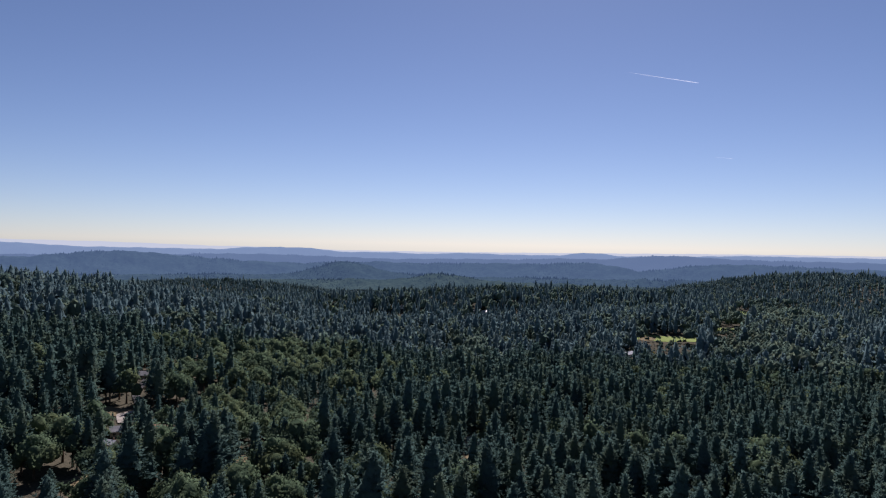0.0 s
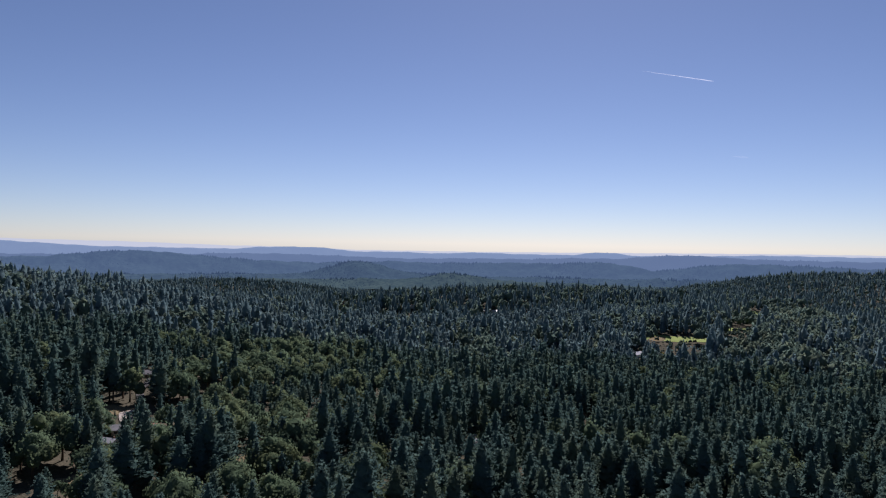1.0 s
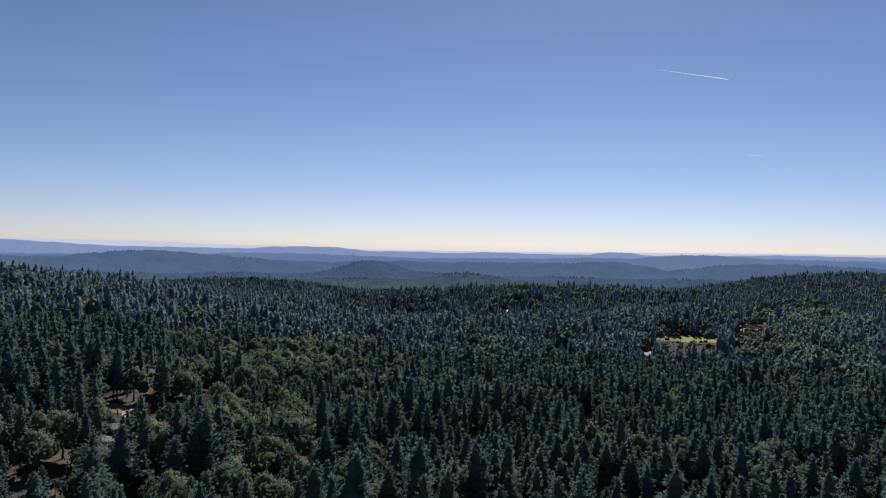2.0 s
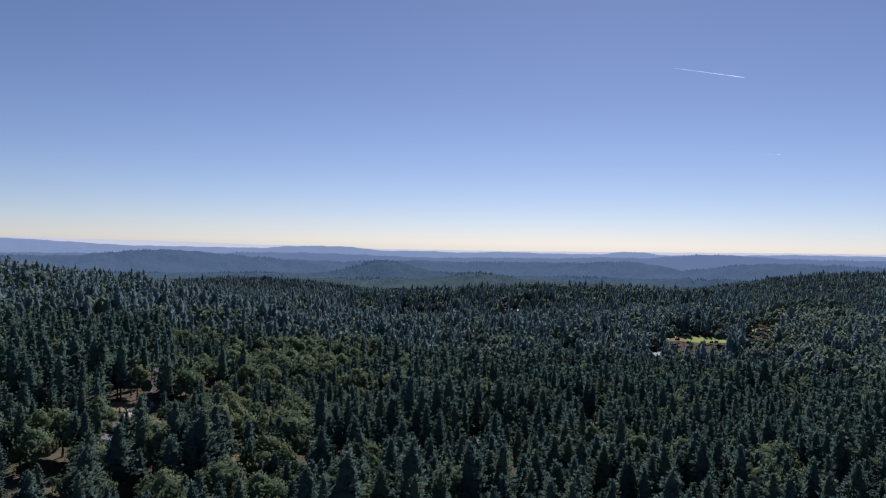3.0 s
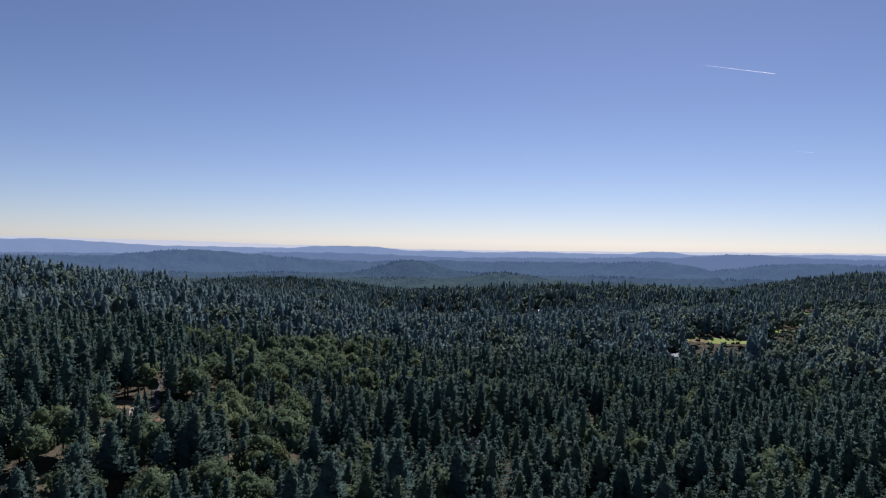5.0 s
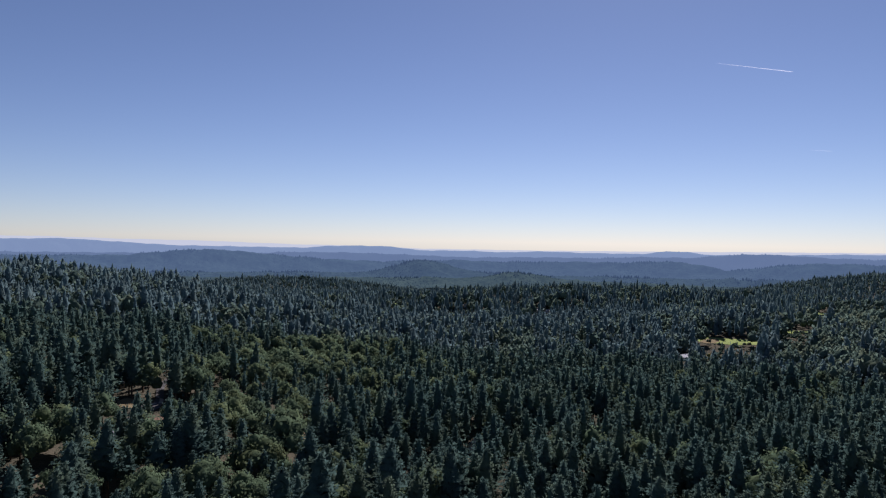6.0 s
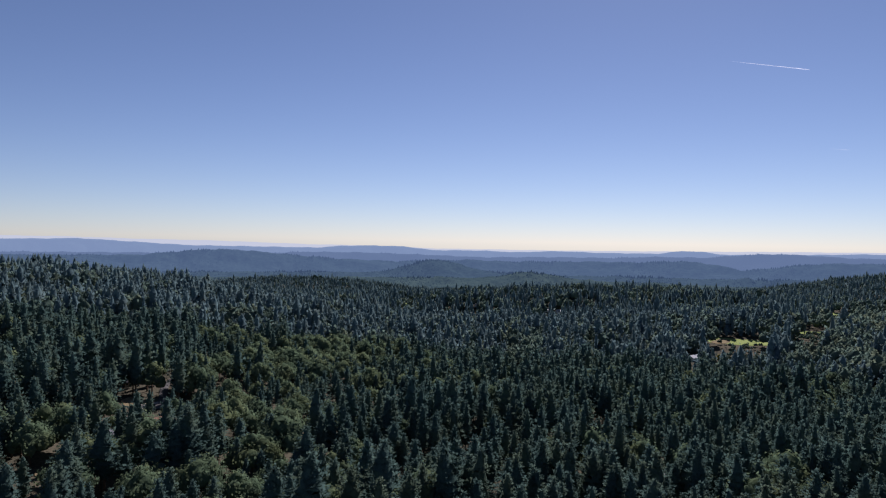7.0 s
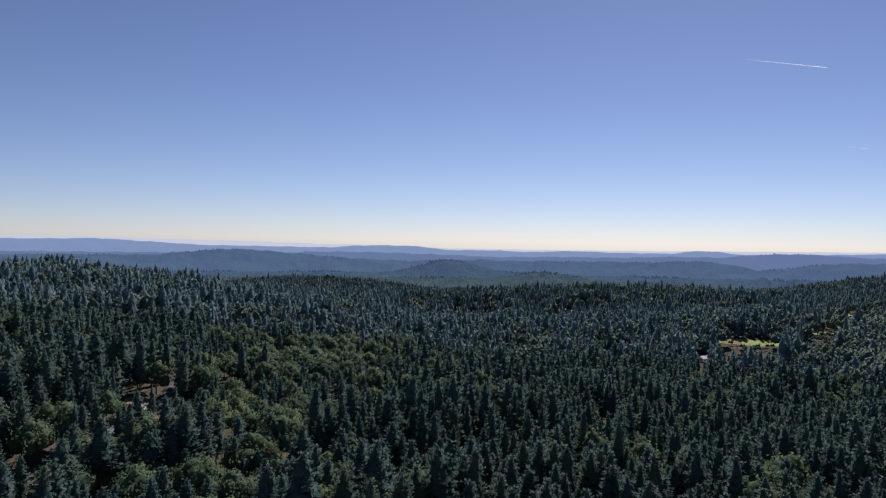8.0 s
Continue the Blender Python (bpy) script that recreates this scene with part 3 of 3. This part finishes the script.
def oak_wood(seed, height, centre, rad):
    g = np.random.default_rng(seed)
    fork = (g.normal(0, 0.2), g.normal(0, 0.2), height * 0.3)
    trunk = pole([(0, 0, -1.2), (0.1, 0, height * 0.14), fork], (0.5, 0.36, 0.24), 7)
    pieces = [(*limb(fork, c + [0, 0, r * 0.3], 0.18, 0.05), np.zeros(6)) for c, r in zip(centre, rad)]
    return trunk, join(pieces)[:2]


def tree_thing(name, crown, trunk, limbs, leaf, label, category, group):
    ob = tagged(new(name), label, category, group)
    put("trunk", *trunk, [BARK], ob, smooth=True)
    tagged(put("branches", *limbs, [BARK], ob), kind="stuff")
    put("crown", *crown, [leaf], ob)
    return ob


PINE_TALL, OAK_TALL = 25.0, 14.0


def pine_model(seed, tiers, sides, sprays):
    v, f, base = pine_crown(seed, tiers, sides, sprays)
    trunk, limbs = pine_wood(seed + 500, PINE_TALL, base)
    return (v, f), trunk, limbs


def oak_model(seed, n):
    v, f, centre, rad = oak_crown(seed, n)
    trunk, limbs = oak_wood(seed + 900, OAK_TALL, centre, rad)
    return (v, f), trunk, limbs


def whole(model, limbs=True):
    """Crown, trunk and limbs of a model as one mesh; the wood takes the second material."""
    (v, f), trunk, branch = model
    pieces = [(v, f, np.zeros(len(f))), (shaded(trunk[0]), trunk[1], np.ones(len(trunk[1])))]
    if limbs:
        pieces.append((shaded(branch[0]), branch[1], np.ones(len(branch[1]))))
    return join(pieces)


def dome_tree(seed, rings, sides, lumps=3, sprays=0, height=14.0):
    """A broad oak seen from far off: three lumpy domes grown together."""
    g = np.random.default_rng(seed)
    pieces = []
    for k in range(lumps):
        r = height * g.uniform(0.17, 0.3)
        steps = np.linspace(0, 1, rings + 1)
        cv, cf = lump([(r * (1.5 * q - 0.6), r * (1 - (1.25 * q - 0.3) ** 2) ** 0.5 if q < 1 else 0.1) for q in steps], sides, [-0.4 + 1.7 * q * q for q in steps], g)
        a = k * 2.1 + g.uniform(0, 1)
        cv[:, :3] += (height * 0.26 * math.cos(a), height * 0.26 * math.sin(a), height * g.uniform(0.5, 0.74))
        pieces.append((cv, cf, np.zeros(len(cf))))
    if sprays:
        body = np.concatenate([q[0] for q in pieces])
        pick = body[g.integers(0, len(body), sprays)]
        d = pick[:, 3:] + g.normal(0, 0.3, (sprays, 3))
        tang = np.cross(d, g.normal(0, 1, (sprays, 3))) + d * 0.3
        ln = g.uniform(1.2, 2.6, sprays)
        lie = d / np.linalg.norm(d, axis=1)[:, None]
        root = pick[:, :3] + lie * 0.25 + g.normal(0, 0.5, (sprays, 3)) - tang / np.linalg.norm(tang, axis=1)[:, None] * (ln * 0.5)[:, None]
        cv, cf = cards(root, tang, d, ln, ln * 0.8, g, lie)
        pieces.append((cv, cf, np.zeros(len(cf))))
    return join(pieces)


def plant(models, x, y, size, tall, g):
    """Sets the models out over the places given, turned and sized at random, as one mesh."""
    z = land(x, y)
    which = g.integers(0, len(models), len(x))
    turn = g.uniform(0, 6.3, len(x))
    fat = (g.uniform(0.9, 1.3, len(x)) if tall > 20 else g.uniform(0.8, 1.0, len(x))) * size
    pieces = []
    for m, (v, f, i) in enumerate(models):
        s = np.nonzero(which == m)[0]
        if not len(s):
            continue
        c, n = np.cos(turn[s])[:, None] * fat[s][:, None], np.sin(turn[s])[:, None] * fat[s][:, None]
        vx = v[None, :, 0] * c - v[None, :, 1] * n + x[s][:, None]
        vy = v[None, :, 0] * n + v[None, :, 1] * c + y[s][:, None]
        vz = v[None, :, 2] * size[s][:, None] + z[s][:, None]
        fv = (f[None] + (np.arange(len(s)) * len(v))[:, None, None]).reshape(-1, 3)
        c, n = np.cos(turn[s])[:, None], np.sin(turn[s])[:, None]
        mx, my = v[None, :, 3] * c - v[None, :, 4] * n, v[None, :, 3] * n + v[None, :, 4] * c
        mz = np.broadcast_to(v[None, :, 5], mx.shape)
        pieces.append((np.stack([vx, vy, vz, mx, my, mz], -1).reshape(-1, 6), fv, np.tile(i, len(s))))
    return join(pieces)


def woods(near, far, spacing, seed, pines, oaks, label, needles=NEEDLES, leaves=OAK_LEAVES):
    """All trees between two distances, pines in one mesh and oaks in another."""
    x, y, oak, size = stand(near, far, spacing, seed)
    g = np.random.default_rng(seed + 1)
    for name, pick, models, tall, leaf, kind_label in (("pine_woods", ~oak, pines, PINE_TALL, needles, "dark grey-green pines"), ("oak_woods", oak, oaks, OAK_TALL, leaves, "olive-green oaks")):
        if pick.any():
            v, f, i = plant(models, x[pick], y[pick], size[pick], tall, g)
            tagged(put(name, v, f, [leaf, BARK], index=i), kind_label + " " + label, "trees", kind="stuff")


PINES = [pine_model(100 + k, 11, 9, 490) for k in range(12)]
OAKS = [oak_model(200 + k, 620) for k in range(10)]

# the nearest trees, one by one
x, y, oak, size = stand(226, 345, 9.2, 11)
order = np.argsort(np.hypot(x - 28, y - 8))
pine_ids, oak_ids = [k for k in order if not oak[k]], [k for k in order if oak[k]]
g = np.random.default_rng(5)
for ids, models, limit, tall, name, leaf, label, category, group in (
        (pine_ids, PINES, 300, PINE_TALL, "pine_tree", NEEDLES, "tall grey-green pine with a ragged pointed crown", "pine tree", "pines of the foreground"),
        (oak_ids, OAKS, 260, OAK_TALL, "oak_tree", OAK_LEAVES, "broad olive-green oak with a rounded leafy crown", "oak tree", "oaks of the foreground")):
    first = []
    for n, k in enumerate(ids[:limit]):
        thin, broad = (1.05, 1.5) if tall > 20 else (0.8, 1.0)
        m = pose(x[k], y[k], float(land(x[k], y[k])), 0, 0, g.uniform(0, 360)) @ Matrix.Diagonal((size[k] * g.uniform(thin, broad), size[k] * g.uniform(thin, broad), size[k], 1))
        if n < len(models):
            ob = tree_thing(name, *models[n], leaf, label, category, group)
            ob.matrix_basis = m
            first.append(ob)
        else:
            source = first[n % len(first)]
            keep = source.matrix_basis.copy()
            source.matrix_basis = Matrix.Identity(4)
            copy_thing(source, m)
            source.matrix_basis = keep
    rest = np.array(ids[limit:], int)
    if len(rest):
        v, f, i = plant([whole(m, False) for m in models[:6]], x[rest], y[rest], size[rest], tall, g)
        tagged(put(name.replace("tree", "woods"), v, f, [leaf, BARK], index=i), label.split(" with")[0] + " woods close together", "trees", kind="stuff")

def far_pines(seed, tiers, sides, sprays=0):
    """Pines without a visible trunk."""
    return [(q[0], q[1], np.zeros(len(q[1]))) for q in (pine_crown(seed + k, tiers, sides, sprays) for k in range(10))]


woods(345, 480, 8.9, 21, [whole(pine_model(300 + k, 8, 7, 210), False) for k in range(8)], [whole(oak_model(320 + k, 460), False) for k in range(6)], "standing close on gentle slopes")
woods(480, 700, 8.8, 22, [whole(pine_model(340 + k, 6, 6, 98), False) for k in range(8)], [whole(oak_model(360 + k, 280), False) for k in range(5)], "in dense woods across the valley")
# from 700 m outwards the leaf colours carry painted haze
woods(700, 1100, 9.4, 23, far_pines(380, 4, 5, 24), [dome_tree(400 + k, 2, 5, 6, 70) for k in range(5)], "covering the valley floor", HAZED_NEEDLES, HAZED_OAK_LEAVES)
woods(1100, 1750, 10.6, 24, far_pines(420, 2, 5), [dome_tree(440 + k, 2, 4, 4, 16) for k in range(5)], "covering the far slopes", HAZED_NEEDLES, HAZED_OAK_LEAVES)
woods(1750, 2900, 11.6, 25, far_pines(460, 1, 5), [dome_tree(480 + k, 2, 4, 2) for k in range(5)], "on distant wooded ridges", HAZED_NEEDLES, HAZED_OAK_LEAVES)


# ---- single trees in autumn colour ----
def golden_trees():
    spots = [(85, 1279, 1.5), (196, 812, 0.9), (236, 790, 0.8), (-4, 470, 0.6), (425, 655, 0.8), (-130, 560, 0.5)]
    source = None
    for k, (gx, gy, s) in enumerate(spots):
        m = pose(gx, gy, float(land(gx, gy)), 0, 0, 70 * k) @ Matrix.Diagonal((s, s, s, 1))
        if source is None:
            source = tree_thing("golden_tree", *oak_model(77, 260), GOLD_LEAVES, "yellow-green autumn tree among dark conifers", "tree", "golden trees")
            ob = source
        else:
            keep = source.matrix_basis.copy()
            source.matrix_basis = Matrix.Identity(4)
            copy_thing(source, m)
            source.matrix_basis = keep
            continue
        ob.matrix_basis = m


golden_trees()


# ---- houses ----
def box(x0, x1, y0, y1, z0, z1):
    v = np.array([(x, y, z) for x in (x0, x1) for y in (y0, y1) for z in (z0, z1)], float)
    f = np.array([(0, 1, 3), (0, 3, 2), (4, 6, 7), (4, 7, 5), (0, 4, 5), (0, 5, 1), (2, 3, 7), (2, 7, 6), (0, 2, 6), (0, 6, 4), (1, 5, 7), (1, 7, 3)])
    return v, f


def house(x, y, lng, wid, turn, wall, roof, label):
    ob = tagged(new("house"), label, "house", "houses in the woods")
    ob.matrix_basis = pose(x, y, float(land(x, y)) + 0.1, 0, 0, turn)
    a, b, tall, peak = lng / 2, wid / 2, 2.8, 2.8 + wid * 0.26
    v = np.array([(sx * a, sy * b, z) for sx in (-1, 1) for sy in (-1, 1) for z in (-1.5, tall)] + [(-a, 0, peak), (a, 0, peak)], float)
    f = np.array([(0, 1, 3), (0, 3, 2), (4, 6, 7), (4, 7, 5), (0, 4, 5), (0, 5, 1), (2, 3, 7), (2, 7, 6), (1, 8, 3), (5, 7, 9)])
    put("wall", v, f, [wall], ob)
    over, thick = 0.6, 0.18
    slope = (peak - tall) / b
    for s in (-1, 1):
        e = b + over
        p = [(-a - over, 0.0, peak + 0.05), (a + over, 0.0, peak + 0.05), (a + over, s * e, peak + 0.05 - slope * e), (-a - over, s * e, peak + 0.05 - slope * e)]
        rv = np.array(p + [(q[0], q[1], q[2] + thick) for q in p])
        rf = np.array([(0, 1, 2), (0, 2, 3), (4, 6, 5), (4, 7, 6), (0, 4, 5), (0, 5, 1), (1, 5, 6), (1, 6, 2), (2, 6, 7), (2, 7, 3), (3, 7, 4), (3, 4, 0)])
        put("roof", rv, rf, [roof], ob)
    put("chimney", *box(a * 0.4, a * 0.4 + 0.7, 0.5, 1.2, tall, peak + 0.9), [ROOF_BROWN], ob)
    put("door", *box(-0.5, 0.5, -b - 0.06, -b + 0.02, 0.0, 2.05), [DOOR_PAINT], ob)
    for s in (-1, 1):
        for k in (-0.6, 0.55):
            put("window", *box(k * a - 0.7, k * a + 0.7, s * b - 0.05, s * b + 0.05, 0.9, 2.1), [PANE], ob)


for row in HOUSES:
    house(*row)


# ---- vapour trails high in the sky ----
def vapour_trail(a, b, width, label):
    a, b = Vector(a), Vector(b)
    t = np.linspace(0, 1, 40)
    pts = np.array([a.lerp(b, float(s)) for s in t])
    rad = width * (0.2 + 0.65 * t) * (1 + 0.2 * np.sin(t * 31)) * np.minimum(1, (1.02 - t) * 30) * np.minimum(1, t * 6 + 0.05)
    v, f = pole(pts, rad, 6)
    v[:, 2] += 0.4 * wander(np.repeat(t, 6) * 30, 3, 4)
    mat = bpy.data.materials.new("ice vapour")
    mat.use_nodes = True
    tr = mat.node_tree
    soft = node(tr, "ShaderNodeBsdfTranslucent")
    soft.inputs["Color"].default_value = (0.95, 0.95, 0.95, 1)
    clear = node(tr, "ShaderNodeBsdfTransparent")
    blend = node(tr, "ShaderNodeMixShader", Fac=0.2)
    tr.links.new(clear.outputs["BSDF"], blend.inputs[1])
    tr.links.new(soft.outputs["BSDF"], blend.inputs[2])
    tr.links.new(blend.outputs["Shader"], tr.nodes["Material Output"].inputs["Surface"])
    return tagged(put("vapour_trail", v, f, [mat], smooth=True), label, "vapour trail")


vapour_trail((1137, 4472, 1213), (1550, 4349, 1125), 7.5, "thin white vapour trail high in clear sky")
vapour_trail((1646, 4314, 666), (1743, 4276, 655), 4.0, "short faint vapour trail low in the sky")
